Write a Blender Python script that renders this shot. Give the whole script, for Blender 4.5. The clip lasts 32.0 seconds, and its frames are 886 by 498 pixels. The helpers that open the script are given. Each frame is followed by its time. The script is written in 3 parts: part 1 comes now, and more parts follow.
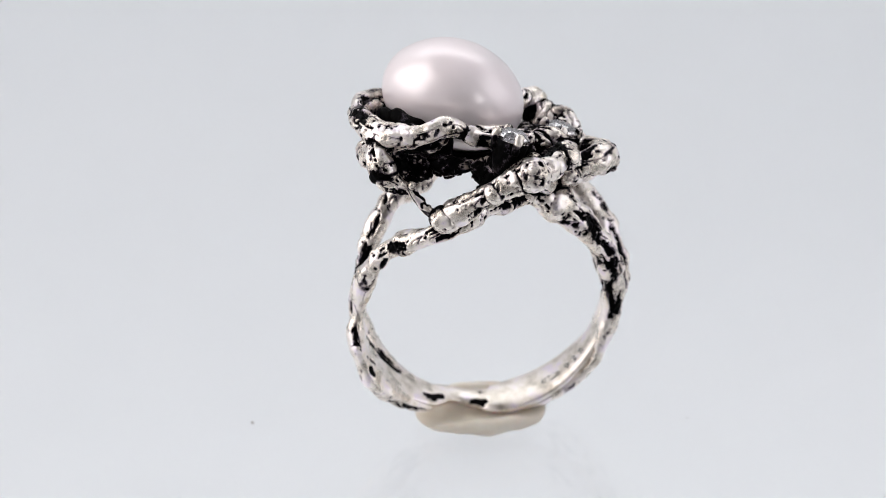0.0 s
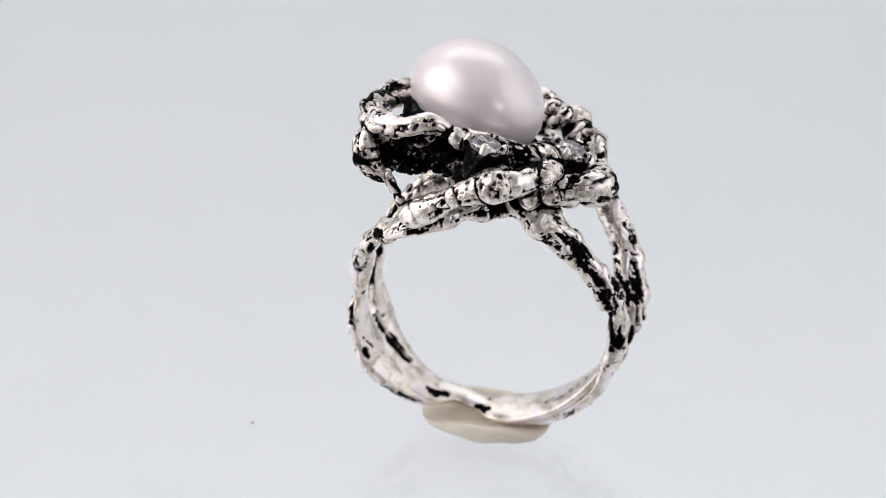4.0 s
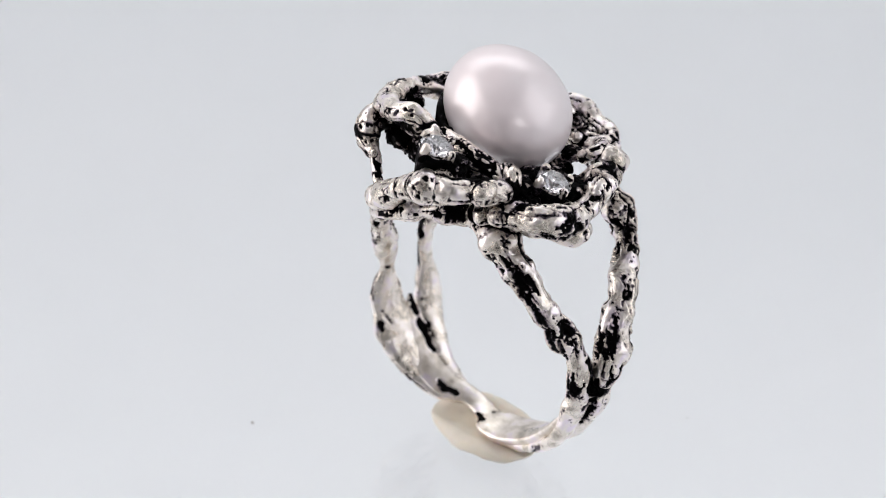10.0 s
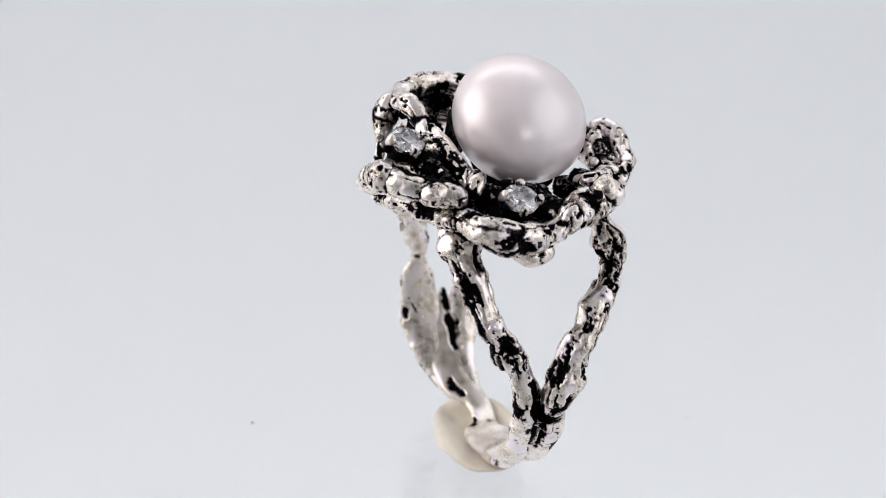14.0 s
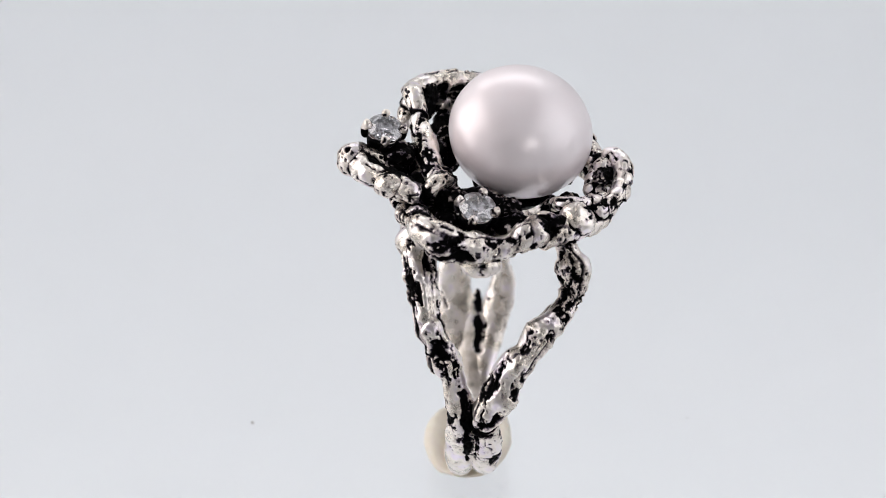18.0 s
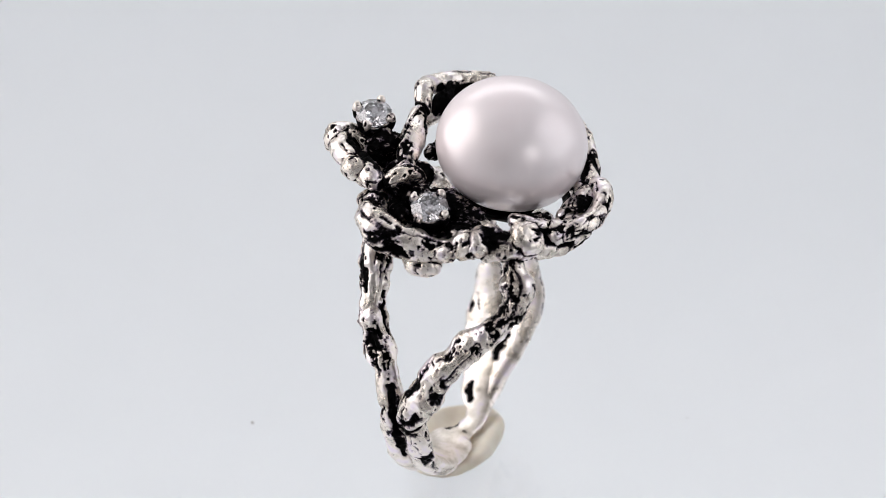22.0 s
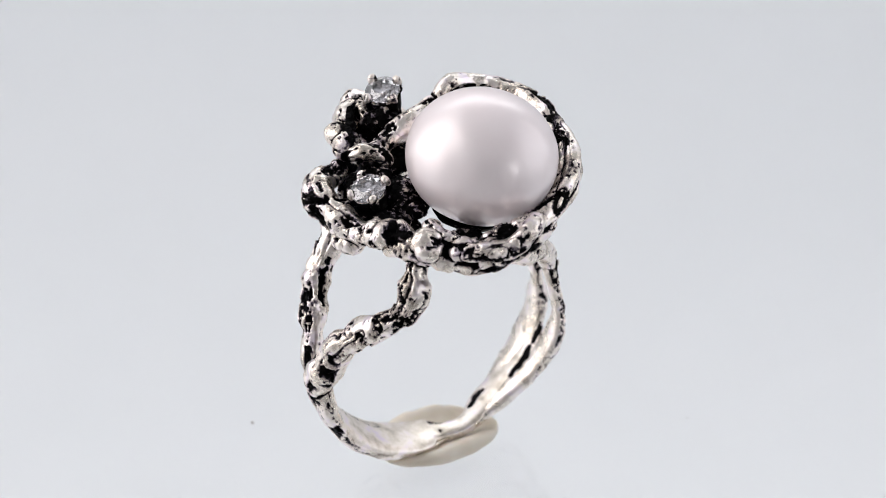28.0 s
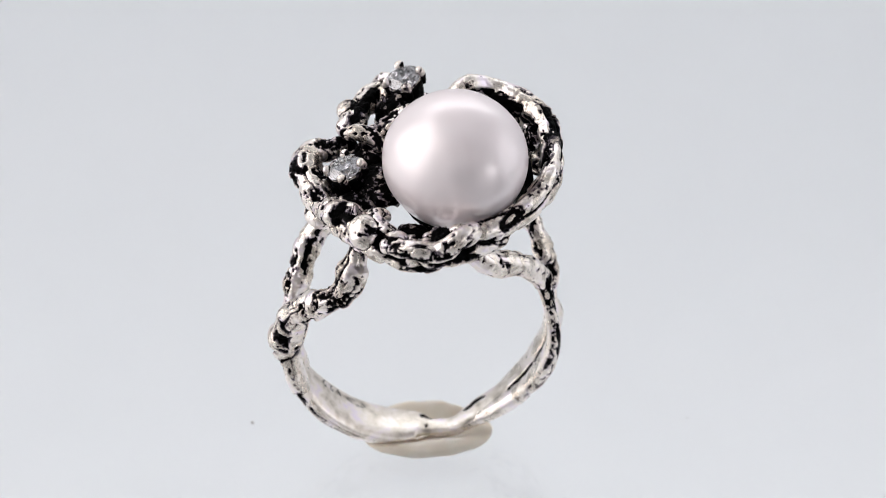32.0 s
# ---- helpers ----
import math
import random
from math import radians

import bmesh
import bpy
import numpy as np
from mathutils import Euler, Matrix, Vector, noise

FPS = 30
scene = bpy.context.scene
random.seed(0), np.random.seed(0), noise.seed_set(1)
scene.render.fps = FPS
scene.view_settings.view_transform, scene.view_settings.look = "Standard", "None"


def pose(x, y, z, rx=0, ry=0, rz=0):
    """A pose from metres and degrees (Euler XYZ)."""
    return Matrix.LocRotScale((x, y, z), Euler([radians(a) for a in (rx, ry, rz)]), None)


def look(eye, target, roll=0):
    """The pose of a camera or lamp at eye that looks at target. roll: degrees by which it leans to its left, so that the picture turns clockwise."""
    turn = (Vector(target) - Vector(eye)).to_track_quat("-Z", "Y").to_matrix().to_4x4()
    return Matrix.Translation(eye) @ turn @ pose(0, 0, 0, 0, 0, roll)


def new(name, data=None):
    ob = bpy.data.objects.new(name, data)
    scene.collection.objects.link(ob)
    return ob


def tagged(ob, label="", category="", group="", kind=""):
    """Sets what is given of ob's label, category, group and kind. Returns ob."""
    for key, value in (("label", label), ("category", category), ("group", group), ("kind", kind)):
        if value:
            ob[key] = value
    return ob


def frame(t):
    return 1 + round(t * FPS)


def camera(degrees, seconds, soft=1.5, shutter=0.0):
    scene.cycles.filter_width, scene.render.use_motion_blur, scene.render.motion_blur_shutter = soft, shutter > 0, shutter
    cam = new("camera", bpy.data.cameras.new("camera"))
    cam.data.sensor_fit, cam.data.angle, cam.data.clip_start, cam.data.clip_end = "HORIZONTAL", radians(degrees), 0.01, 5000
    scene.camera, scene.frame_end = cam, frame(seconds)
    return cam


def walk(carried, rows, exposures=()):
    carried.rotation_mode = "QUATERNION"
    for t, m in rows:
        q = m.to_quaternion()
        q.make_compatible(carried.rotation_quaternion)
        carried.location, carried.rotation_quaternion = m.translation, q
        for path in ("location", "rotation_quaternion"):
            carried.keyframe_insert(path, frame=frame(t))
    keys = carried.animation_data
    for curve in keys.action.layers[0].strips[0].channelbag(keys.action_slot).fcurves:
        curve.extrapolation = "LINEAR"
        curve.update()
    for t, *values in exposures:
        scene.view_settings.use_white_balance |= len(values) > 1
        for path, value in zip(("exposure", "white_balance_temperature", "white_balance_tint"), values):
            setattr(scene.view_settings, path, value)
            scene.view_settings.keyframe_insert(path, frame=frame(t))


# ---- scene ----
MM = 0.001
TURN_RATE = 5.7266          # degrees a second
GLASS = -20.55              # height of the glass under the ring, in the ring's own millimetres

# ---- camera ----
cam = camera(18.27, 32.0, soft=0.7)
cam.data.dof.use_dof, cam.data.dof.focus_distance, cam.data.dof.aperture_fstop = True, 0.206, 38.0
PITCH = radians(31.256)
DIST, SHIFT_X, SHIFT_Y = 212.04, 0.9336, 3.0158
EYE = Vector((-SHIFT_X, -DIST * math.cos(PITCH) - SHIFT_Y * math.sin(PITCH), DIST * math.sin(PITCH) - SHIFT_Y * math.cos(PITCH) - GLASS)) * MM
AIM = EYE + Vector((0, math.cos(PITCH), -math.sin(PITCH))) * 0.2
walk(cam, [(0.0, look(EYE, AIM, 0.11)), (32.0, look(EYE, AIM, 0.11))])

# ---- light ----
scene.view_settings.exposure = 0.10
world = bpy.data.worlds.new("dim_room")
world.use_nodes = True
world.node_tree.nodes["Background"].inputs["Color"].default_value = (0.5, 0.52, 0.56, 1)
world.node_tree.nodes["Background"].inputs["Strength"].default_value = 0.12
scene.world = world


def softbox(name, eye, target, wide, high, watts, colour):
    data = bpy.data.lights.new(name, "AREA")
    data.shape, data.size, data.size_y = "RECTANGLE", wide, high
    data.energy, data.color = watts, colour
    ob = new(name, data)
    ob.matrix_world = look(eye, target)
    return ob


softbox("softbox_left", (-0.30, 0.0, 0.18), (0, 0, 0.03), 0.34, 0.42, 0.84, (1.0, 0.95, 0.925))
softbox("softbox_right", (0.32, -0.02, 0.17), (0, 0, 0.03), 0.34, 0.34, 0.30, (0.97, 0.97, 1.0))
softbox("softbox_top", (0.0, 0.56, 0.50), (0, 0.70, -0.15), 0.74, 0.34, 1.80, (0.985, 0.995, 1.0))
softbox("small_lamp", (0.135, -0.178, 0.118), (0, 0, 0.03), 0.024, 0.024, 0.025, (1.0, 0.98, 0.97))


# ---- materials ----
def material(name):
    mat = bpy.data.materials.new(name)
    mat.use_nodes = True
    return mat, mat.node_tree.nodes, mat.node_tree.links, mat.node_tree.nodes["Principled BSDF"]


def noise_node(nodes, links, scale, detail, rough=0.6, coords="Object"):
    tc = nodes.new("ShaderNodeTexCoord")
    n = nodes.new("ShaderNodeTexNoise")
    n.inputs["Scale"].default_value, n.inputs["Detail"].default_value, n.inputs["Roughness"].default_value = scale, detail, rough
    links.new(tc.outputs[coords], n.inputs["Vector"])
    return n


def ramp(nodes, links, source, stops):
    r = nodes.new("ShaderNodeValToRGB")
    while len(r.color_ramp.elements) < len(stops):
        r.color_ramp.elements.new(0.5)
    for e, (at, c) in zip(r.color_ramp.elements, stops):
        e.position, e.color = at, (*c, 1) if len(c) == 3 else c
    links.new(source, r.inputs["Fac"])
    return r


def math_node(nodes, links, how, a, b, c=0.0):
    m = nodes.new("ShaderNodeMath")
    m.operation = how
    for slot, value in zip(m.inputs, (a, b, c)):
        if isinstance(value, float):
            slot.default_value = value
        else:
            links.new(value, slot)
    return m.outputs[0]


def silver(name, oxide_amount, polish):
    """Cast silver, blackened in its pits and grooves. The mesh carries how black each place is, from 0 to 1."""
    mat, nodes, links, b = material(name)
    deep = nodes.new("ShaderNodeAttribute")
    deep.attribute_name = "oxide"
    grain = noise_node(nodes, links, 2800, 5, 0.62)
    speck = noise_node(nodes, links, 9000, 3, 0.6)
    cover = math_node(nodes, links, "MULTIPLY_ADD", grain.outputs["Fac"], 0.62, deep.outputs["Fac"])
    cover = math_node(nodes, links, "MULTIPLY_ADD", speck.outputs["Fac"], 0.46, cover)
    cover = math_node(nodes, links, "ADD", cover, oxide_amount - 0.54)
    mask = ramp(nodes, links, cover, [(0.23, (0, 0, 0)), (0.69, (1, 1, 1))]).outputs["Color"]
    tone = noise_node(nodes, links, 700, 6)
    bright = ramp(nodes, links, tone.outputs["Fac"], [(0.30, (0.50, 0.45, 0.39)), (0.42, (0.78, 0.71, 0.63)), (0.54, (1.0, 0.93, 0.88)), (0.68, (0.95, 0.86, 0.95))])
    skin = ramp(nodes, links, mask, [(0.0, (1, 1, 1)), (0.30, (0.62, 0.58, 0.58)), (0.62, (0.10, 0.09, 0.12)), (1.0, (0.002, 0.002, 0.0025))])
    mix = nodes.new("ShaderNodeMix")
    mix.data_type, mix.blend_type = "RGBA", "MULTIPLY"
    mix.inputs["Factor"].default_value = 1.0
    links.new(bright.outputs["Color"], mix.inputs["A"])
    links.new(skin.outputs["Color"], mix.inputs["B"])
    links.new(mix.outputs["Result"], b.inputs["Base Color"])
    links.new(math_node(nodes, links, "MULTIPLY_ADD", mask, -0.92, 0.97), b.inputs["Metallic"])
    sheen = math_node(nodes, links, "MULTIPLY_ADD", tone.outputs["Fac"], 0.16, polish - 0.08)
    links.new(math_node(nodes, links, "MULTIPLY_ADD", mask, 0.22, sheen), b.inputs["Roughness"])
    links.new(math_node(nodes, links, "MULTIPLY_ADD", mask, -0.47, 0.5), b.inputs["Specular IOR Level"])
    relief = math_node(nodes, links, "MULTIPLY_ADD", speck.outputs["Fac"], 0.18, grain.outputs["Fac"])
    bump = nodes.new("ShaderNodeBump")
    bump.inputs["Strength"].default_value, bump.inputs["Distance"].default_value = 0.5, 0.00007
    links.new(relief, bump.inputs["Height"])
    links.new(bump.outputs["Normal"], b.inputs["Normal"])
    return mat


SILVER = silver("blackened_silver", 0.03, 0.28)
SILVER_DARK = silver("heavily_blackened_silver", 0.24, 0.32)
SILVER_BRIGHT = silver("worn_bright_silver", -0.17, 0.36)


def pearl_material():
    mat, nodes, links, b = material("pearl_nacre")
    n = noise_node(nodes, links, 160, 4)
    r = ramp(nodes, links, n.outputs["Fac"], [(0.3, (1.0, 0.895, 0.92)), (0.7, (1.0, 0.93, 0.955))])
    links.new(r.outputs["Color"], b.inputs["Base Color"])
    b.inputs["Roughness"].default_value = 0.35
    b.inputs["Metallic"].default_value = 0.24
    b.inputs["Coat Weight"].default_value = 0.55
    b.inputs["Coat IOR"].default_value = 1.8
    b.inputs["Coat Roughness"].default_value = 0.25
    return mat


def stone_material():
    mat, nodes, links, b = material("clear_cut_stone")
    b.inputs["Base Color"].default_value = (0.97, 0.95, 1.0, 1)
    b.inputs["Metallic"].default_value = 0.06
    b.inputs["Roughness"].default_value = 0.0
    b.inputs["IOR"].default_value = 2.4
    b.inputs["Transmission Weight"].default_value = 1.0
    return mat


def putty_material():
    mat, nodes, links, b = material("cream_putty")
    n = noise_node(nodes, links, 420, 5)
    r = ramp(nodes, links, n.outputs["Fac"], [(0.3, (0.80, 0.72, 0.60)), (0.7, (0.90, 0.84, 0.74))])
    links.new(r.outputs["Color"], b.inputs["Base Color"])
    b.inputs["Roughness"].default_value = 0.45
    b.inputs["Subsurface Weight"].default_value = 0.15
    b.inputs["Subsurface Radius"].default_value = (0.001, 0.0007, 0.0004)
    bump = nodes.new("ShaderNodeBump")
    bump.inputs["Strength"].default_value, bump.inputs["Distance"].default_value = 0.3, 0.0002
    links.new(n.outputs["Fac"], bump.inputs["Height"])
    links.new(bump.outputs["Normal"], b.inputs["Normal"])
    return mat


def board_material():
    mat, nodes, links, b = material("pale_board")
    n = noise_node(nodes, links, 14, 3)
    r = ramp(nodes, links, n.outputs["Fac"], [(0.35, (0.772, 0.785, 0.822)), (0.65, (0.782, 0.792, 0.828))])
    links.new(r.outputs["Color"], b.inputs["Base Color"])
    b.inputs["Roughness"].default_value = 0.6
    return mat


def glass_material():
    mat, nodes, links, b = material("clear_glass")
    b.inputs["Base Color"].default_value = (0.985, 1.0, 0.995, 1)
    b.inputs["Roughness"].default_value = 0.03
    b.inputs["IOR"].default_value = 1.35
    b.inputs["Transmission Weight"].default_value = 1.0
    return mat


GLASS_MAT = glass_material()


def plain_material(name, a, c, scale, rough):
    mat, nodes, links, b = material(name)
    n = noise_node(nodes, links, scale, 4)
    r = ramp(nodes, links, n.outputs["Fac"], [(0.35, a), (0.65, c)])
    links.new(r.outputs["Color"], b.inputs["Base Color"])
    b.inputs["Roughness"].default_value = rough
    return mat


PEARL, STONE, PUTTY, BOARD = pearl_material(), stone_material(), putty_material(), board_material()
FABRIC = plain_material("white_tent_fabric", (0.78, 0.79, 0.80), (0.83, 0.83, 0.84), 60, 0.9)
GREY_FABRIC = plain_material("dull_tent_fabric", (0.40, 0.40, 0.405), (0.46, 0.46, 0.465), 60, 0.9)
OXIDE = plain_material("black_oxide", (0.006, 0.006, 0.008), (0.03, 0.03, 0.035), 4000, 0.6)
DUST = plain_material("grey_dust", (0.35, 0.34, 0.34), (0.45, 0.44, 0.43), 3000, 0.9)


# ---- shape tools, in the ring's millimetres ----
def lattice(ix, iy, iz, seed):
    h = (ix * 374761393 + iy * 668265263 + iz * 2147483647 + seed * 974634599) & 0xFFFFFFFF
    h = ((h ^ (h >> 13)) * 1274126177) & 0xFFFFFFFF
    return ((h ^ (h >> 16)) & 0xFFFF) / 32767.5 - 1.0


def value_noise(p, scale, seed):
    """Smooth noise from -1 to 1 at the rows of p."""
    q = np.asarray(p) * scale + 1000.0
    i = np.floor(q).astype(np.int64)
    f = q - i
    f = f * f * f * (f * (f * 6 - 15) + 10)
    out = 0.0
    for dx in (0, 1):
        for dy in (0, 1):
            for dz in (0, 1):
                w = (f[:, 0] if dx else 1 - f[:, 0]) * (f[:, 1] if dy else 1 - f[:, 1]) * (f[:, 2] if dz else 1 - f[:, 2])
                out = out + w * lattice(i[:, 0] + dx, i[:, 1] + dy, i[:, 2] + dz, seed)
    return out


def spline(rows, step):
    """A smooth line through rows of numbers, at even steps of its first three."""
    rows = np.array(rows, float)
    pad = np.vstack([2 * rows[0] - rows[1], rows, 2 * rows[-1] - rows[-2]])
    out = []
    for k in range(1, len(pad) - 2):
        p0, p1, p2, p3 = pad[k - 1:k + 3]
        n = max(2, int(np.linalg.norm(p2[:3] - p1[:3]) / step))
        t = np.linspace(0, 1, n, endpoint=False)[:, None]
        out.append(0.5 * (2 * p1 + (p2 - p0) * t + (2 * p0 - 5 * p1 + 4 * p2 - p3) * t**2 + (3 * p1 - p0 - 3 * p2 + p3) * t**3))
    out.append(rows[-1:])
    return np.vstack(out)


def mesh_object(name, verts, faces, mat, oxide=None, smooth=True):
    me = bpy.data.meshes.new(name)
    v = np.array(verts, float) - np.array((0, 0, GLASS))
    me.from_pydata((v * MM).tolist(), [], [tuple(f) for f in faces])
    if smooth:
        me.polygons.foreach_set("use_smooth", [True] * len(me.polygons))
    if oxide is not None:
        me.attributes.new("oxide", "FLOAT", "POINT").data.foreach_set("value", np.asarray(oxide, np.float32))
    me.materials.append(mat)
    me.update()
    return new(name, me)


def part(name, verts, faces, mat, parent, label="", oxide=None, smooth=True):
    ob = mesh_object(name, verts, faces, mat, oxide, smooth)
    ob.parent = parent
    return tagged(ob, label)


def smooth_step(a, b, x):
    x = np.clip((x - a) / (b - a), 0, 1)
    return x * x * (3 - 2 * x)


HOOP = np.array((2.7, 0.0, -9.0))       # middle of the finger hole


def cast_skin(p, q, seed, black, joint):
    """The skin of cast silver at the places p (q: the same, drawn out along the grain): how far it stands out, in mm, and how black it is.
    Smooth swellings, sunken black fields with bright grains in them, thin folds, and scattered pits. black: the share of sunken fields; joint: oxide gathered in the joints."""
    swell = 0.6 * value_noise(p, 0.6, seed) + 0.4 * value_noise(p, 1.3, seed + 1)
    field = 0.16 * value_noise(q, 0.6, seed + 2) + 0.46 * value_noise(q, 1.3, seed + 3) + 0.40 * value_noise(q, 2.6, seed + 4) + 0.16 * value_noise(p, 5.2, seed + 5)
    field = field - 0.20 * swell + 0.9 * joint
    cut = np.quantile(field, 1 - black)
    sunk = smooth_step(-0.03, 0.14, field - cut)
    core = smooth_step(0.04, 0.24, field - cut)
    grains = smooth_step(0.22, 0.48, value_noise(p, 3.6, seed + 6)) * smooth_step(-0.3, 0.2, value_noise(p, 0.9, seed + 7))
    near = smooth_step(-0.50, -0.02, field - cut)
    fold = smooth_step(0.11, 0.0, np.abs(value_noise(q, 1.0, seed + 8))) * (0.45 + 0.55 * near)
    fine = smooth_step(0.13, 0.0, np.abs(value_noise(q, 2.3, seed + 9))) * near
    pits = smooth_step(0.42, 0.60, value_noise(p, 3.0, seed + 10)) * (0.35 + 0.65 * near)
    out = 0.24 * swell - 0.18 * sunk - 0.08 * core + 0.15 * grains * sunk - 0.11 * fold - 0.06 * fine - 0.09 * pits
    out = out + 0.040 * value_noise(q, 2.6, seed + 11) + 0.016 * value_noise(p, 6.5, seed + 12)
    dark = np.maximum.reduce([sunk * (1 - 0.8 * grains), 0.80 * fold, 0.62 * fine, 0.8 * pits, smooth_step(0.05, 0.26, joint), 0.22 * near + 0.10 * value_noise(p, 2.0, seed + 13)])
    return out, dark


def strand(rows, seed=1, rough=1.0, wide=1.0, black=0.42, worn_inside=0.0, mark=None, step=0.065, around=64, stretch=0.5, knots=0.10):
    """A cast silver branch through rows of x, y, z, radius (and roughness, wear inside, width over thickness): lumpy, pitted, wrinkled along its length, with round ends.
    wide: its width over its thickness, where the thickness points to the middle of the finger hole.
    worn_inside: how far the side towards the finger is rubbed flat and clean.
    Returns vertices, faces and how blackened each vertex is."""
    line = spline(rows, step)
    c, rad = line[:, :3], np.maximum(line[:, 3], 0.05)
    n = len(c)
    rough, wide, worn = np.full(n, float(rough)), np.full(n, float(wide)), np.full(n, float(worn_inside))
    if line.shape[1] > 4:
        rough, worn = np.clip(line[:, 4], 0, 1.2), np.clip(line[:, 5], 0, 1)
    if line.shape[1] > 6:
        wide = line[:, 6]
    length = np.concatenate([[0], np.cumsum(np.linalg.norm(np.diff(c, axis=0), axis=1))])
    ends = np.sqrt(np.clip(1 - (1 - np.clip(length / (rad[0] * 0.95), 0, 1))**2, 0, 1))
    ends *= np.sqrt(np.clip(1 - (1 - np.clip((length[-1] - length) / (rad[-1] * 0.95), 0, 1))**2, 0, 1))
    knuckle = np.stack([length * 0.55, length * 0 + seed * 3.7, length * 0], 1)
    size = rad * np.maximum(ends, 0.03) * (1 + knots * np.minimum(rough, 1) * (value_noise(knuckle, 1.0, seed + 30) + 0.5 * value_noise(knuckle, 2.3, seed + 31)))
    along = np.gradient(c, axis=0)
    along /= np.linalg.norm(along, axis=1)[:, None] + 1e-9
    out = c - HOOP
    out[:, 1] = 0
    out -= (out * along).sum(1)[:, None] * along
    out /= np.linalg.norm(out, axis=1)[:, None] + 1e-9
    side = np.cross(along, out)
    a = np.linspace(0, 2 * math.pi, around, endpoint=False)
    ca, sa = np.cos(a)[None, :, None], np.sin(a)[None, :, None]
    inside = (smooth_step(0.05, 0.6, -sa[..., 0] * np.ones((n, 1))) * worn[:, None]).ravel()
    way = side[:, None] * ca * wide[:, None, None] + out[:, None] * sa * np.where(sa < 0, 1 - 0.45 * worn[:, None, None], 1.0)
    base = (c[:, None] + way * size[:, None, None]).reshape(-1, 3)
    q = np.stack([(length[:, None] * stretch + 0 * a), np.cos(a)[None] * (rad * wide)[:, None], np.sin(a)[None] * rad[:, None]], -1).reshape(-1, 3)
    q = q + 0.34 * np.stack([value_noise(q, 1.1, seed + 20 + k) for k in range(3)], 1)
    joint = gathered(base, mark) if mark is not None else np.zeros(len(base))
    lift, dark = cast_skin(base, q, seed, black, joint)
    marks = blotches(base)
    keep = (1 - inside) * np.repeat(np.minimum(rough, 1), around)
    small = np.repeat(np.minimum(size / 0.9, 1.15), around)
    lift = lift * small * (0.12 + 0.88 * keep) - 0.22 * marks * small
    unit = way.reshape(-1, 3)
    unit = unit / (np.linalg.norm(unit, axis=1)[:, None] + 1e-9)
    verts = base + unit * (lift * np.repeat(np.maximum(ends, 0.03), around))[:, None]
    dark = np.maximum(dark * smooth_step(0.15, 0.75, keep), marks)
    i = np.arange(n - 1)[:, None] * around
    j = np.arange(around)[None]
    k = (j + 1) % around
    faces = np.stack([i + j, i + k, i + around + k, i + around + j], -1).reshape(-1, 4).tolist()
    faces.append(list(range(around - 1, -1, -1)))
    faces.append([(n - 1) * around + m for m in range(around)])
    return verts, faces, dark


def knob(centre, axes, seed=1, black=0.30, mark=None):
    """A lumpy cast bead."""
    v, f = ball(centre, axes, None, 48, 64)
    way = v - np.asarray(centre)
    way = way / (np.linalg.norm(way, axis=1)[:, None] + 1e-9)
    q = v + 0.3 * np.stack([value_noise(v, 1.2, seed + 20 + k) for k in range(3)], 1)
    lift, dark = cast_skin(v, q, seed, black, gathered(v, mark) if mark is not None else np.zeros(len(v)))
    marks = blotches(v)
    return v + way * (lift * min(1.0, min(axes)) - 0.2 * marks)[:, None], f, np.maximum(dark, marks)


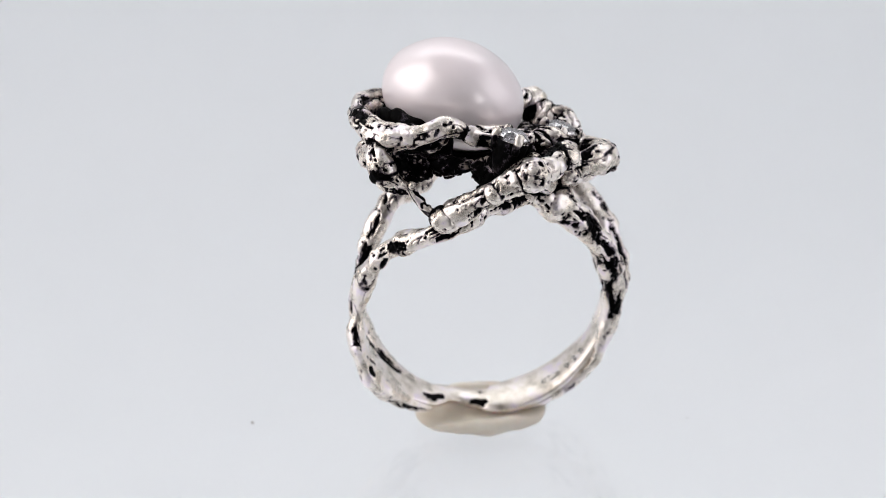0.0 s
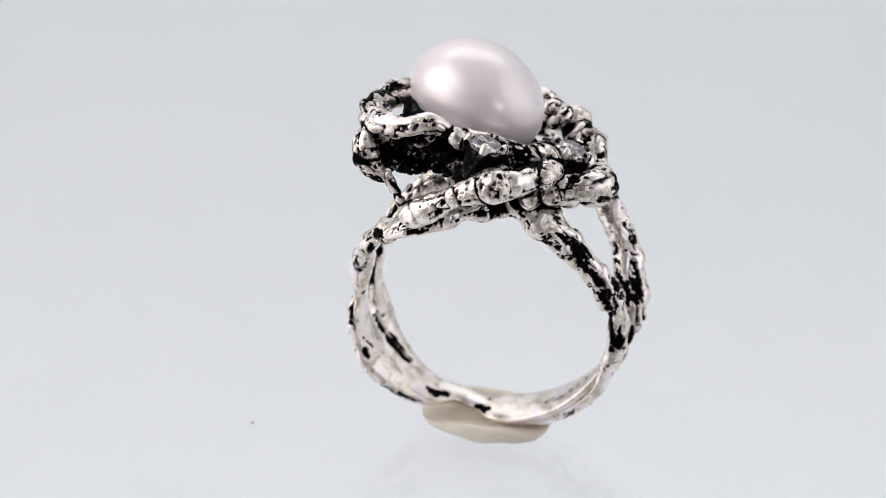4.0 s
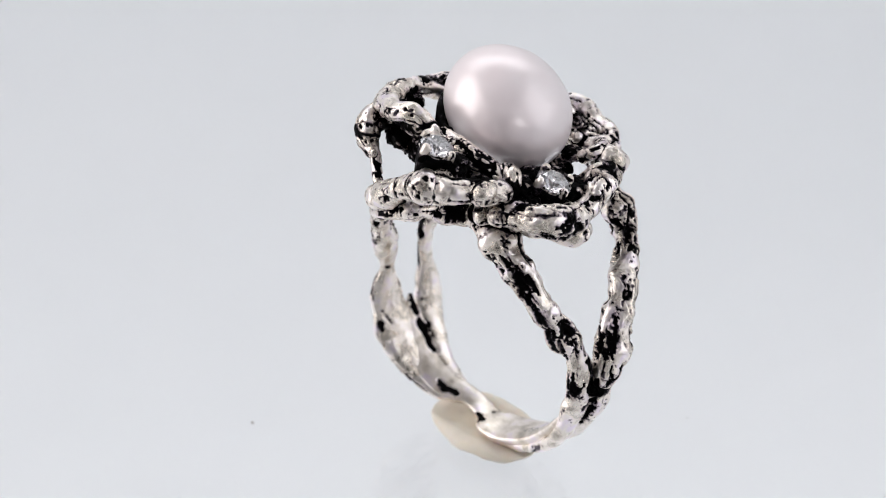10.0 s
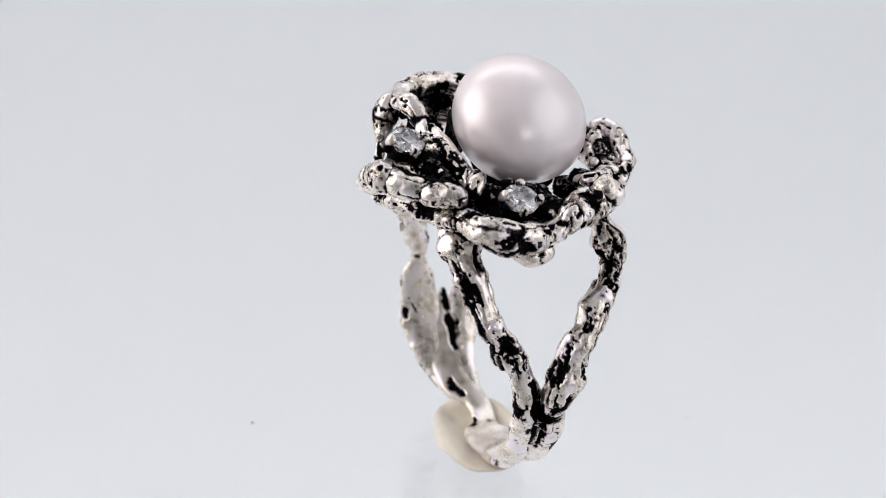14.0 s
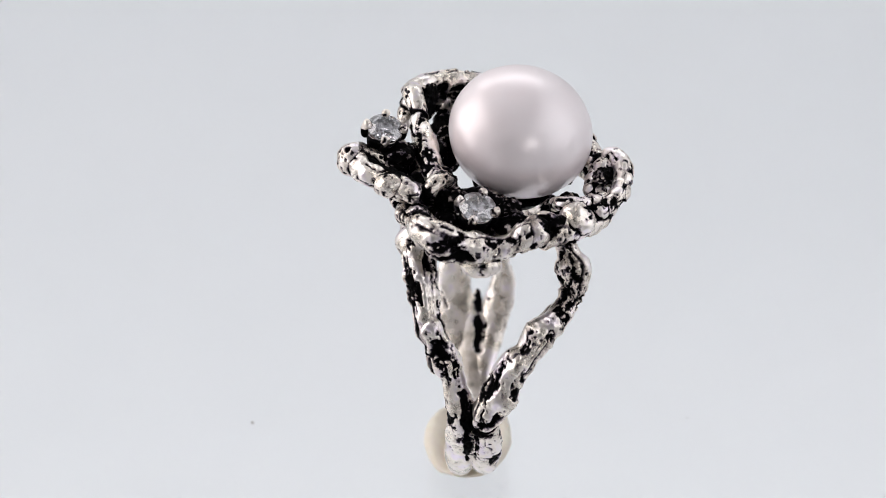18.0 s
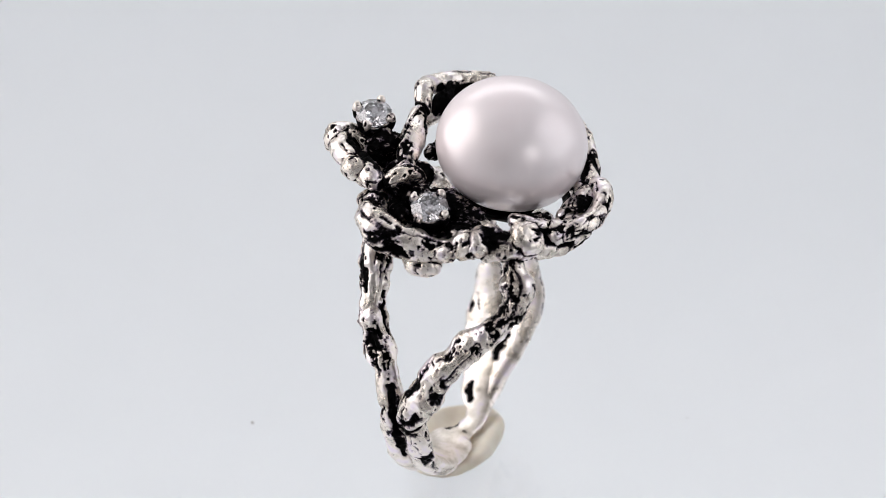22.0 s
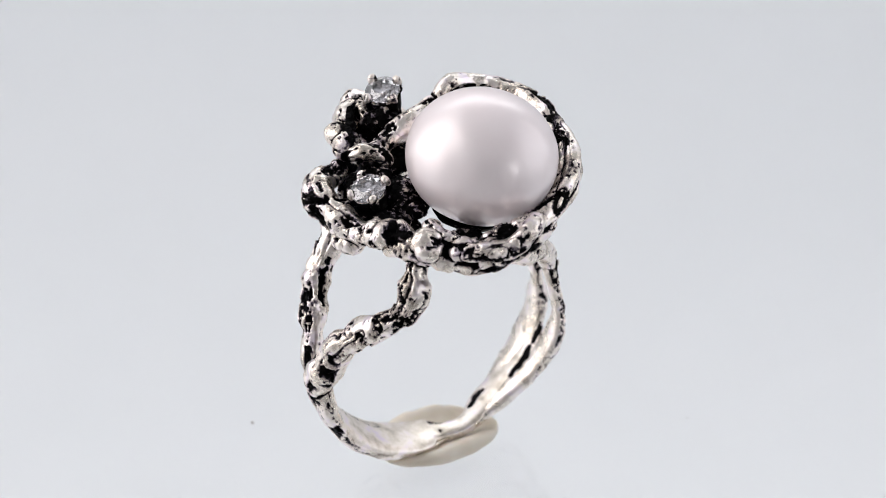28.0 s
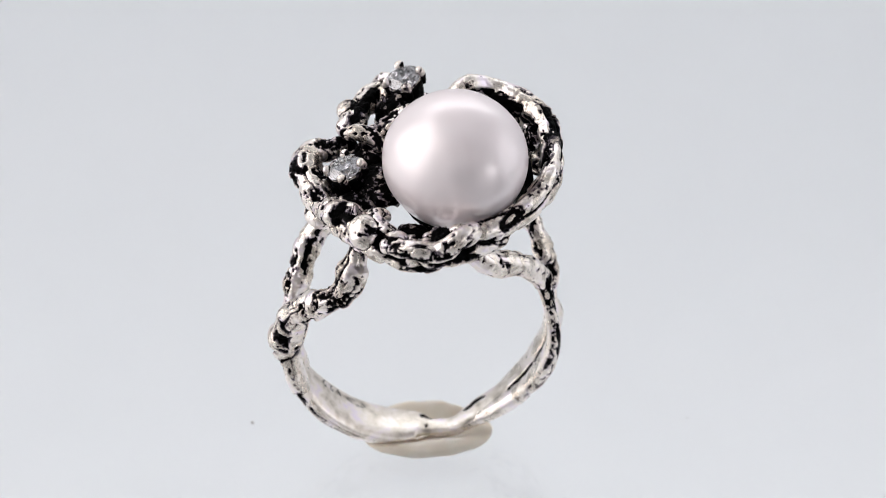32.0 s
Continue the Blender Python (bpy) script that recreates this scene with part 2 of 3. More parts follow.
BLOTCHES = [    # deep black marks and slits, and one painted shade: two ends, radius
    ((-4.5, -2.2, 7.9), (-2.4, -2.8, 8.5), 0.45), ((-2.4, -2.8, 8.5), (-0.8, -2.5, 8.8), 0.4), ((-6.2, 0.2, 7.4), (-5.2, -1.4, 7.6), 0.4),
    ((10.8, -0.5, -0.4), (11.4, 0.1, -1.6), 0.26), ((12.0, 0.9, -3.2), (12.4, 1.4, -4.2), 0.2), 
    ((11.1, 9.0, -3.6), (10.6, 9.3, -3.2), 0.2), ((8.6, 10.8, -1.6), (8.4, 10.9, -1.0), 0.22),
    ((-7.2, 0.6, -8.8), (-6.8, 0.4, -11.6), 0.3), ((-6.7, 0.35, -11.9), (-5.6, 0.75, -14.0), 0.5), ((-5.6, 0.75, -14.0), (-4.5, 0.95, -15.7), 0.44),
    # first stroke: shade on the back strand's facing side, painted black
    ((-7.0, 0.9, -6.2), (-7.3, 0.7, -9.0), 0.42), ((-2.1, 0.0, -17.5), (-1.1, 0.75, -18.0), 0.42), ((2.3, 0.95, -18.5), (1.3, 1.3, -18.8), 0.36), ((2.0, 2.5, -18.4), (2.1, 2.8, -18.5), 0.18),
    ((-6.4, -2.5, -12.2), (-6.1, -2.1, -13.0), 0.15), ((-6.7, -2.0, -8.2), (-6.8, -1.4, -8.4), 0.3), 
    ((-6.7, -3.0, -10.8), (-6.6, -2.7, -12.0), 0.17),
    ((13.2, 3.8, -7.8), (13.3, 4.0, -10.2), 0.35), ((13.3, 4.0, -10.2), (12.9, 4.2, -12.4), 0.45), ((12.9, 4.2, -12.4), (11.6, 4.0, -15.0), 0.45),
    ((13.2, 7.9, -7.3), (12.8, 8.0, -7.3), 0.45),
    ((-1.4, -4.1, 10.0), (-0.6, -4.1, 9.7), 0.22), ((-4.2, -4.1, 8.0), (-2.0, -4.7, 9.4), 0.12), ((5.63, -7.97, 7.54), (5.6, -7.9, 7.3), 0.28), ((4.9, -7.65, 8.1), (4.8, -7.6, 8.0), 0.16),
    ((6.4, -6.7, 7.9), (6.3, -6.6, 8.0), 0.18), ((12.4, 7.7, -7.7), (12.3, 7.6, -8.0), 0.45), ((-7.6, -3.0, -9.2), (-7.5, -3.3, -10.2), 0.13), ((-6.4, -3.1, -13.0), (-6.2, -3.0, -13.5), 0.25),
    ((9.0, 3.4, -15.2), (9.8, 3.3, -14.4), 0.13), ((6.9, 3.4, -16.8), (7.1, 3.4, -16.7), 0.12)]


def blotches(p):
    out = np.zeros(len(p))
    ragged = 0.42 * value_noise(p, 1.9, 501) + 0.38 * value_noise(p, 4.0, 502)
    for a, b, r in BLOTCHES:
        a, b = np.asarray(a, float), np.asarray(b, float)
        d = b - a
        k = np.clip(((p - a) @ d) / max(d @ d, 1e-9), 0, 1)
        out = np.maximum(out, smooth_step(1.4, 0.8, np.linalg.norm(p - a - k[:, None] * d, axis=1) / (r * (1.1 - 0.5 * k)) + ragged))
    return out


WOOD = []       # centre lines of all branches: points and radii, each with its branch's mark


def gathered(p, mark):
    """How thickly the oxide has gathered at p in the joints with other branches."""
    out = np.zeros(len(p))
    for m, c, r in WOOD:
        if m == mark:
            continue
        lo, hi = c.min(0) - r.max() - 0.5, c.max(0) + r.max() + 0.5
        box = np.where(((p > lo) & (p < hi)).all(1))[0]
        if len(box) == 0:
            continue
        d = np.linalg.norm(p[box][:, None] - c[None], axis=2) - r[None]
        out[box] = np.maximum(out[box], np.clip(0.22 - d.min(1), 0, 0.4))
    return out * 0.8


def basis(normal):
    n = np.asarray(normal, float)
    n /= np.linalg.norm(n)
    x = np.cross((0.3, 1, 0.1), n)
    x /= np.linalg.norm(x)
    return x, np.cross(n, x), n


def lathe(centre, normal, profile, around=32):
    """A round body about normal; profile: rows of radius and height."""
    x, y, n = basis(normal)
    verts, faces = [], []
    for r, h in profile:
        for k in range(around):
            a = 2 * math.pi * k / around
            verts.append(np.asarray(centre) + (x * math.cos(a) + y * math.sin(a)) * r + n * h)
    for i in range(len(profile) - 1):
        for k in range(around):
            m = (k + 1) % around
            faces.append((i * around + k, i * around + m, (i + 1) * around + m, (i + 1) * around + k))
    return np.array(verts), faces


def cut_stone(centre, normal, radius):
    """A round brilliant: table, crown, girdle and pavilion."""
    x, y, n = basis(normal)
    def rim(r, h, count, turn):
        return [np.asarray(centre) + (x * math.cos(2 * math.pi * (k + turn) / count) + y * math.sin(2 * math.pi * (k + turn) / count)) * r * radius + n * h * radius for k in range(count)]
    verts = rim(0.56, 0.32, 8, 0) + rim(0.80, 0.19, 8, 0.5) + rim(1.0, 0.04, 16, 0) + rim(1.0, -0.02, 16, 0) + rim(0.45, -0.50, 8, 0) + [np.asarray(centre) - n * 0.88 * radius]
    faces = [tuple(range(8))]
    for k in range(8):
        m = (k + 1) % 8
        faces.append((k, 8 + k, m))
        faces.append((k, 8 + (k - 1) % 8, 16 + 2 * k, 8 + k))
        faces.append((8 + k, 16 + 2 * k, 16 + 2 * k + 1))
        faces.append((8 + k, 16 + 2 * k + 1, 16 + (2 * k + 2) % 16))
        faces.append((40 - 8 + 16 + k, 32 + 2 * k + 1, 32 + 2 * k))
        faces.append((48 + k, 48 + m, 32 + 2 * k + 1))
        faces.append((48 + m, 32 + (2 * k + 2) % 16, 32 + 2 * k + 1))
        faces.append((48 + k, 56, 48 + m))
    for k in range(16):
        m = (k + 1) % 16
        faces.append((16 + k, 32 + k, 32 + m, 16 + m))
    return np.array(verts), faces


def ball(centre, axes, turn=None, rings=40, around=64):
    """An ellipsoid with the given half axes; turn: its axes as rows."""
    turn = np.eye(3) if turn is None else np.asarray(turn, float)
    verts, faces = [], []
    for i in range(rings + 1):
        th = math.pi * i / rings
        for j in range(around):
            ph = 2 * math.pi * j / around
            q = np.array((math.sin(th) * math.cos(ph) * axes[0], math.sin(th) * math.sin(ph) * axes[1], math.cos(th) * axes[2]))
            verts.append(np.asarray(centre) + q @ turn)
    for i in range(rings):
        for j in range(around):
            k = (j + 1) % around
            faces.append((i * around + j, (i + 1) * around + j, (i + 1) * around + k, i * around + k))
    return np.array(verts), faces


# ---- the table and the tent ----
def disc(r, top, thick):
    n = 128
    verts = [(r * math.cos(2 * math.pi * k / n), r * math.sin(2 * math.pi * k / n), top) for k in range(n)]
    verts += [(x, y, top - thick) for x, y, _ in verts]
    faces = [tuple(range(n)), tuple(range(2 * n - 1, n - 1, -1))] + [(k, n + k, n + (k + 1) % n, (k + 1) % n) for k in range(n)]
    return verts, faces


glass = mesh_object("glass_plate", *disc(150.0, GLASS, 3.0), GLASS_MAT, smooth=False)
glass.visible_shadow = False
tagged(glass, "clear glass plate over a pale board", "glass plate", kind="structure")


def slab(name, lo, hi, mat, label, category):
    (a, b, c), (d, e, f) = lo, hi
    v = [(a, b, c), (d, b, c), (d, e, c), (a, e, c), (a, b, f), (d, b, f), (d, e, f), (a, e, f)]
    fc = [(3, 2, 1, 0), (4, 5, 6, 7), (0, 1, 5, 4), (1, 2, 6, 5), (2, 3, 7, 6), (3, 0, 4, 7)]
    return tagged(mesh_object(name, v, fc, mat, smooth=False), label, category, kind="structure")


slab("floor", (-380, -380, -150), (380, 606, -144), BOARD, "pale blue-grey board under the glass plate", "backdrop")
slab("wall_back", (-380, 600, -144), (380, 606, 520), FABRIC, "plain white fabric wall of a light tent", "tent wall")
slab("wall_left", (-386, -380, -144), (-380, 606, 520), FABRIC, "plain white fabric wall of a light tent", "tent wall")
slab("wall_right", (380, -380, -144), (386, 606, 520), FABRIC, "plain white fabric wall of a light tent", "tent wall")


def front_wall(half, low, top, y, thick, hole, at):
    """The tent's front, with a round opening for the lens."""
    n = 48
    verts, faces = [], []
    for yy in (y, y - thick):
        for k in range(n):
            a = 2 * math.pi * k / n
            verts.append((hole * math.cos(a), yy, at + hole * math.sin(a)))
        for k in range(n):
            a = 2 * math.pi * k / n
            d = max(abs(math.cos(a)), abs(math.sin(a)))
            verts.append((half * math.cos(a) / d, yy, at + (top - at if math.sin(a) > 0 else at - low) * math.sin(a) / d))
    for k in range(n):
        m = (k + 1) % n
        faces += [(k, n + k, n + m, m), (2 * n + k, 2 * n + m, 3 * n + m, 3 * n + k), (k, m, 2 * n + m, 2 * n + k), (n + k, 3 * n + k, 3 * n + m, n + m)]
    return tagged(mesh_object("wall_front", verts, faces, GREY_FABRIC, smooth=False), "off-white fabric front of a light tent with lens opening", "tent wall", kind="structure")


front_wall(384, -146, 520, -192, 5, 92, 108)
slab("ceiling", (-386, -380, 520), (386, 606, 526), FABRIC, "plain white fabric top of a light tent", "tent top")

# ---- the ring ----
ring = tagged(new("ring"), "blackened silver branch ring with white pearl and two clear stones", "ring")
ring.empty_display_size = 0.005


TO_BUILD = []


def branch(name, rows, mat=None, label="", **kw):
    line = spline(np.array(rows, float)[:, :4], 0.35)
    mark = len(WOOD)
    WOOD.append((mark, line[:, :3], line[:, 3]))
    TO_BUILD.append(("branch", name, rows, mat or SILVER, label, kw, mark))


def bead(centre, axes, seed, black=0.26):
    mark = len(WOOD)
    WOOD.append((mark, np.array([centre], float), np.array([min(axes)])))
    TO_BUILD.append(("bead", centre, axes, seed, black, mark))


BAND = None


def build_branches():
    global BAND
    for kind, *rest in TO_BUILD:
        if kind == "branch":
            name, rows, mat, label, kw, mark = rest
            v, f, o = strand(rows, mark=mark, **kw)
            part(name, v, f, mat, ring, label, o)
            if name == "band":
                BAND = v
        else:
            centre, axes, seed, black, mark = rest
            v, f, o = knob(centre, axes, seed, black, mark)
            part("bead", v, f, SILVER, ring, "", o)


# band round the finger and the four branches that it splits into
branch("front_strand", [(4.6, -1.8, 3.2, 0.9, 1, 0, 1.1), (6.4, -1.3, 2.5, 1.15, 1, 0, 1.1), (8.2, -0.9, 1.0, 1.2, 1, 0, 1.1), (9.5, -0.5, -0.4, 1.22, 1, 0, 1.1), (10.4, 0.0, -1.8, 1.12, 1, 0, 1.1), (11.3, 0.5, -3.1, 1.15, 1, 0, 1.1),
                        (11.8, 1.3, -4.5, 1.12, 1, 0, 1.1), (12.2, 2.1, -6.0, 1.14, 1, 0, 1.1), (12.4, 2.8, -7.4, 1.02, 0.95, 0.1, 1.1), (12.5, 3.2, -8.8, 0.86, 0.7, 0.3, 1.1),
                        (12.4, 3.3, -10.4, 0.95, 0.75, 0.6, 1.15), (11.9, 3.2, -12.6, 0.95, 0.5, 0.9, 1.2), (10.8, 2.8, -15.5, 0.78, 0.35, 1, 1.35), (8.3, 2.35, -17.9, 0.68, 0.5, 1, 1.4), (5.0, 1.85, -19.15, 0.62, 0.3, 1, 1.4), (3.5, 1.6, -19.3, 0.62, 0.3, 1, 1.3), (2.3, 1.85, -19.4, 0.46, 0.2, 1, 1.1), (0.8, 2.2, -19.25, 0.42, 0.2, 1, 1.0), (-0.5, 2.0, -18.85, 0.45, 0.2, 1, 1.0),
                        (-1.6, 0.9, -18.35, 0.58, 0.3, 1, 1.1), (-2.6, 0.0, -17.9, 0.8, 0.45, 1, 1.1), (-4.2, -0.9, -16.7, 0.95, 0.6, 1, 1.2), (-6.2, -1.5, -14.3, 1.05, 0.7, 1, 1.5), (-7.2, -1.8, -11.8, 1.0, 0.75, 0.9, 1.65), (-7.5, -1.8, -9.9, 0.8, 0.8, 0.8, 1.45), (-7.4, -1.7, -8.5, 0.62, 0.8, 0.7, 1.1), (-7.2, -1.8, -6.6, 0.82, 0.85, 0.5, 1.1),
                        (-6.6, -2.5, -4.4, 0.85, 0.9, 0.4, 1.1), (-5.6, -3.2, -2.4, 0.95, 0.9, 0.4, 1.1), (-4.2, -4.0, -0.9, 1.0, 0.9, 0.4, 1.1), (-1.9, -5.2, 0.7, 0.92, 0.95, 0.3, 1.1), (0.6, -5.0, 1.9, 0.9, 1, 0.2, 1.1), (3.0, -3.6, 2.7, 0.9, 1, 0, 1.1), (5.4, -1.6, 2.8, 0.9, 1, 0, 1.1)],
       SILVER, "silver strand round the finger", seed=37, black=0.27, knots=0.20, stretch=0.36)
branch("back_strand", [(12.5, 5.2, -9.8, 0.95, 0.8, 0.3, 1.1), (12.1, 5.2, -11.6, 1.0, 0.85, 0.8, 1.15), (11.3, 5.1, -13.9, 0.85, 0.6, 1, 1.3), (9.9, 4.6, -16.3, 0.7, 0.45, 1, 1.4), (7.3, 4.0, -18.2, 0.68, 0.4, 1, 1.4), (4.6, 3.2, -19.2, 0.66, 0.3, 1, 1.4), (3.2, 2.7, -19.35, 0.62, 0.25, 1, 1.3),
                       (1.8, 2.25, -19.35, 0.5, 0.2, 1, 1.2), (0.2, 2.35, -19.05, 0.5, 0.2, 1, 1.15), (-1.3, 1.9, -18.35, 0.62, 0.3, 1, 1.1), (-4.1, 1.4, -16.6, 0.95, 0.45, 1, 1.1), (-6.2, 1.7, -14.2, 1.0, 0.5, 1, 1.2), (-7.4, 2.2, -11.7, 1.0, 0.55, 0.9, 1.25), (-7.8, 2.2, -9.6, 0.72, 0.6, 0.8, 1.1),
                       (-7.5, 1.9, -7.4, 0.66, 0.6, 0.6, 1.1), (-6.9, 2.1, -4.8, 0.8, 0.8, 0.5, 1.1), (-6.0, 3.2, -3.0, 0.9, 0.8, 0.3, 1.1), (-4.9, 4.7, -1.7, 0.92, 0.9, 0.2, 1.1), (-3.2, 6.0, -1.0, 0.98, 0.9, 0, 1.1), (-1.4, 7.0, 0.9, 0.85, 1, 0, 1.1)],
       SILVER, "silver strand round the finger", seed=41, black=0.24, knots=0.14, stretch=0.36)
branch("band", [(12.3, 4.3, -11.0, 0.3, 0.1, 1, 2.0), (11.4, 4.1, -13.3, 0.6, 0.1, 1, 2.4), (10.0, 3.75, -15.4, 0.78, 0.1, 1, 2.5), (7.7, 3.15, -17.45, 0.85, 0.1, 1, 2.45), (4.8, 2.45, -18.65, 0.85, 0.1, 1, 2.45), (3.0, 2.0, -18.85, 0.8, 0.1, 1, 2.2), (1.8, 2.1, -18.85, 0.56, 0.1, 1, 1.85), (0.3, 2.15, -18.65, 0.5, 0.1, 1, 1.85), (-0.9, 1.75, -18.2, 0.5, 0.1, 1, 2.0), (-2.1, 0.75, -17.65, 0.56, 0.15, 1, 2.4), (-3.5, 0.25, -16.75, 0.58, 0.2, 1, 2.4), (-5.0, 0.1, -15.5, 0.6, 0.2, 1, 2.6), (-6.2, 0.15, -13.9, 0.52, 0.25, 1, 2.2), (-6.9, 0.25, -12.5, 0.36, 0.3, 1, 1.6), (-7.2, 0.3, -11.5, 0.18, 0.3, 0.9, 1.2)],
       SILVER_BRIGHT, "smooth rubbed inside of the band", seed=3, black=0.10)
branch("leg", [(12.5, 4.9, -11.0, 0.9), (12.7, 5.5, -9.4, 1.25), (12.3, 6.4, -7.7, 1.38), (11.8, 7.1, -6.0, 1.15), (11.0, 8.1, -4.6, 1.12), (9.9, 9.0, -3.6, 1.12), (8.9, 9.9, -2.6, 1.02), (7.8, 10.65, -1.4, 1.12), (7.0, 10.6, -0.2, 1.12), (6.5, 10.1, 1.4, 1.1), (6.0, 9.3, 3.4, 0.9)], seed=24, black=0.38, knots=0.22, stretch=0.36)

# branches of the head
branch("twig", [(-0.9, -6.0, 2.7, 1.05), (0.6, -6.4, 3.7, 1.0), (2.2, -6.6, 4.9, 0.85), (3.8, -6.6, 5.9, 0.95), (5.2, -6.2, 6.6, 1.15), (6.9, -5.2, 6.7, 1.1), (7.8, -3.2, 6.4, 1.1), (8.3, -1.4, 6.0, 1.0), (8.5, -0.5, 5.8, 0.8)], seed=51, black=0.30, stretch=0.36)
bead((5.65, -6.3, 6.8), (1.5, 1.4, 1.4), 55)
bead((-0.55, -6.35, 2.8), (1.2, 1.2, 1.1), 57)
bead((3.0, -6.9, 5.5), (0.85, 0.8, 0.8), 52)
branch("twig", [(5.6, -3.6, 6.4, 0.5), (5.9, -5.1, 7.4, 0.5), (6.8, -5.0, 7.2, 0.52), (7.5, -3.2, 6.9, 0.55), (8.1, -1.2, 6.4, 0.55)], seed=58)
branch("twig", [(8.4, -1.2, 4.4, 0.9), (9.8, -0.5, 4.5, 1.0), (11.0, 0.5, 4.3, 1.15), (11.3, 1.8, 3.8, 1.25), (10.6, 3.2, 3.4, 1.2), (9.7, 4.8, 2.9, 1.0), (9.1, 6.3, 3.1, 0.95), (8.3, 7.5, 3.7, 1.1), (7.6, 8.4, 3.9, 1.05)], seed=61)
bead((9.7, 4.1, 1.6), (1.3, 1.6, 1.05), 63)
bead((11.2, 1.5, 3.9), (1.3, 1.5, 1.15), 62)
bead((8.4, -3.0, 6.5), (0.95, 1.3, 0.9), 60)
bead((8.0, 7.9, 3.8), (1.25, 1.25, 1.15), 64)
branch("twig", [(8.0, 7.6, 3.2, 0.9), (6.6, 9.6, 3.4, 1.1), (4.9, 10.8, 3.0, 1.15), (3.0, 11.3, 2.9, 1.25), (1.0, 11.6, 2.9, 1.3), (-0.9, 11.4, 3.2, 1.2), (-2.8, 10.1, 3.4, 1.15), (-4.4, 8.4, 3.6, 1.1)], seed=71)
bead((5.7, 10.5, 3.9), (1.35, 1.35, 1.3), 73)
bead((0.9, 12.0, 3.2), (1.3, 1.1, 1.1), 74)
bead((3.4, 11.4, 3.9), (0.9, 0.9, 0.8), 75)
bead((-1.2, 11.2, 4.4), (1.0, 0.9, 0.9), 76)
branch("twig", [(4.4, 11.4, 3.6, 0.7), (2.4, 12.8, 4.0, 0.75), (0.3, 12.9, 3.9, 0.8), (-1.1, 12.8, 4.8, 0.8), (-2.0, 11.9, 5.1, 0.75), (-2.1, 10.9, 4.7, 0.65)], seed=77)
branch("twig", [(-1.9, 11.0, 4.6, 0.55), (-0.4, 10.6, 4.0, 0.55), (1.6, 10.6, 3.6, 0.6)], seed=79)
branch("twig", [(-0.6, 11.4, 3.6, 0.9), (-2.8, 10.2, 4.0, 1.0), (-4.9, 8.6, 4.5, 1.05), (-6.6, 6.6, 5.2, 1.0), (-7.4, 4.6, 6.0, 0.9), (-7.5, 2.6, 6.7, 0.8), (-7.2, 0.8, 7.4, 0.75)], seed=81, stretch=0.3, black=0.36)
branch("twig", [(-4.2, 9.9, 4.6, 0.5), (-6.0, 8.0, 5.5, 0.65), (-7.1, 6.2, 6.3, 0.65), (-7.6, 4.2, 6.9, 0.55), (-7.6, 2.2, 7.1, 0.5), (-7.3, 0.6, 7.3, 0.5)], seed=83, stretch=0.3, black=0.38)
branch("twig", [(-7.0, 3.8, 5.8, 0.7), (-7.3, 1.6, 7.0, 0.85), (-6.7, -0.6, 7.7, 1.0), (-5.7, -2.3, 7.8, 1.05), (-4.3, -3.3, 8.1, 0.98), (-2.4, -3.9, 8.7, 0.85), (-0.7, -3.4, 9.1, 0.8), (0.2, -2.9, 8.7, 0.65), (0.8, -2.3, 7.8, 0.65)], seed=85, rough=0.95, stretch=0.3, black=0.20)
branch("twig", [(-6.6, 1.6, 4.4, 0.9), (-6.5, -0.8, 5.2, 1.0), (-5.8, -2.8, 6.4, 1.1), (-5.4, -2.6, 7.6, 0.9)], seed=91)
branch("twig", [(0.5, -2.8, 8.3, 0.7), (2.4, -1.9, 7.5, 0.9), (4.4, -1.2, 6.9, 0.92), (6.2, -0.2, 6.3, 0.8), (7.6, 0.2, 6.2, 0.55)], seed=95, black=0.42, rough=0.8)
branch("twig", [(5.4, 0.9, 5.4, 0.5), (6.2, 0.7, 6.3, 0.58), (7.4, 0.2, 6.5, 0.6), (8.4, -0.4, 5.9, 0.55)], seed=97, black=0.34)
branch("twig", [(-5.6, -2.6, 7.4, 0.9), (-5.6, -4.0, 6.6, 1.1), (-5.1, -4.7, 5.6, 1.0), (-4.2, -5.0, 4.9, 0.7), (-3.2, -5.2, 4.6, 0.45), (-2.0, -5.7, 3.4, 0.42), (-1.0, -6.1, 2.7, 0.5)], seed=101)
bead((-5.2, -4.6, 5.9), (1.05, 1.0, 1.2), 102)
bead((-3.1, -5.4, 5.2), (0.35, 0.35, 0.4), 103, 0.05)
branch("twig", [(-5.3, -2.8, 5.2, 1.0), (-4.7, -1.4, 4.1, 0.9), (-2.8, -0.3, 3.7, 0.8), (0.6, -0.4, 4.0, 0.8)], SILVER_DARK, seed=107, black=0.9)
branch("twig", [(1.2, -5.4, 3.6, 0.5), (2.4, -4.6, 5.0, 0.6), (3.4, -4.0, 6.4, 0.7), (4.0, -4.2, 7.8, 0.9)], SILVER_DARK, seed=111, black=0.85)
branch("twig", [(6.4, -2.6, 3.8, 1.0), (7.8, -0.8, 3.6, 1.0), (8.7, 0.8, 3.0, 1.0), (8.9, 2.4, 2.2, 1.0)], seed=115, black=0.38)
bead((8.6, -1.6, 4.2), (1.0, 1.0, 0.9), 117)
branch("twig", [(4.2, 8.4, 4.0, 0.5), (5.2, 9.4, 4.8, 0.6), (4.4, 10.6, 4.5, 0.55), (3.2, 11.2, 4.0, 0.5)], seed=119)
branch("twig", [(6.0, 7.6, 3.2, 0.5), (7.0, 8.0, 4.4, 0.55), (7.0, 9.4, 4.4, 0.5)], seed=121)

build_branches()

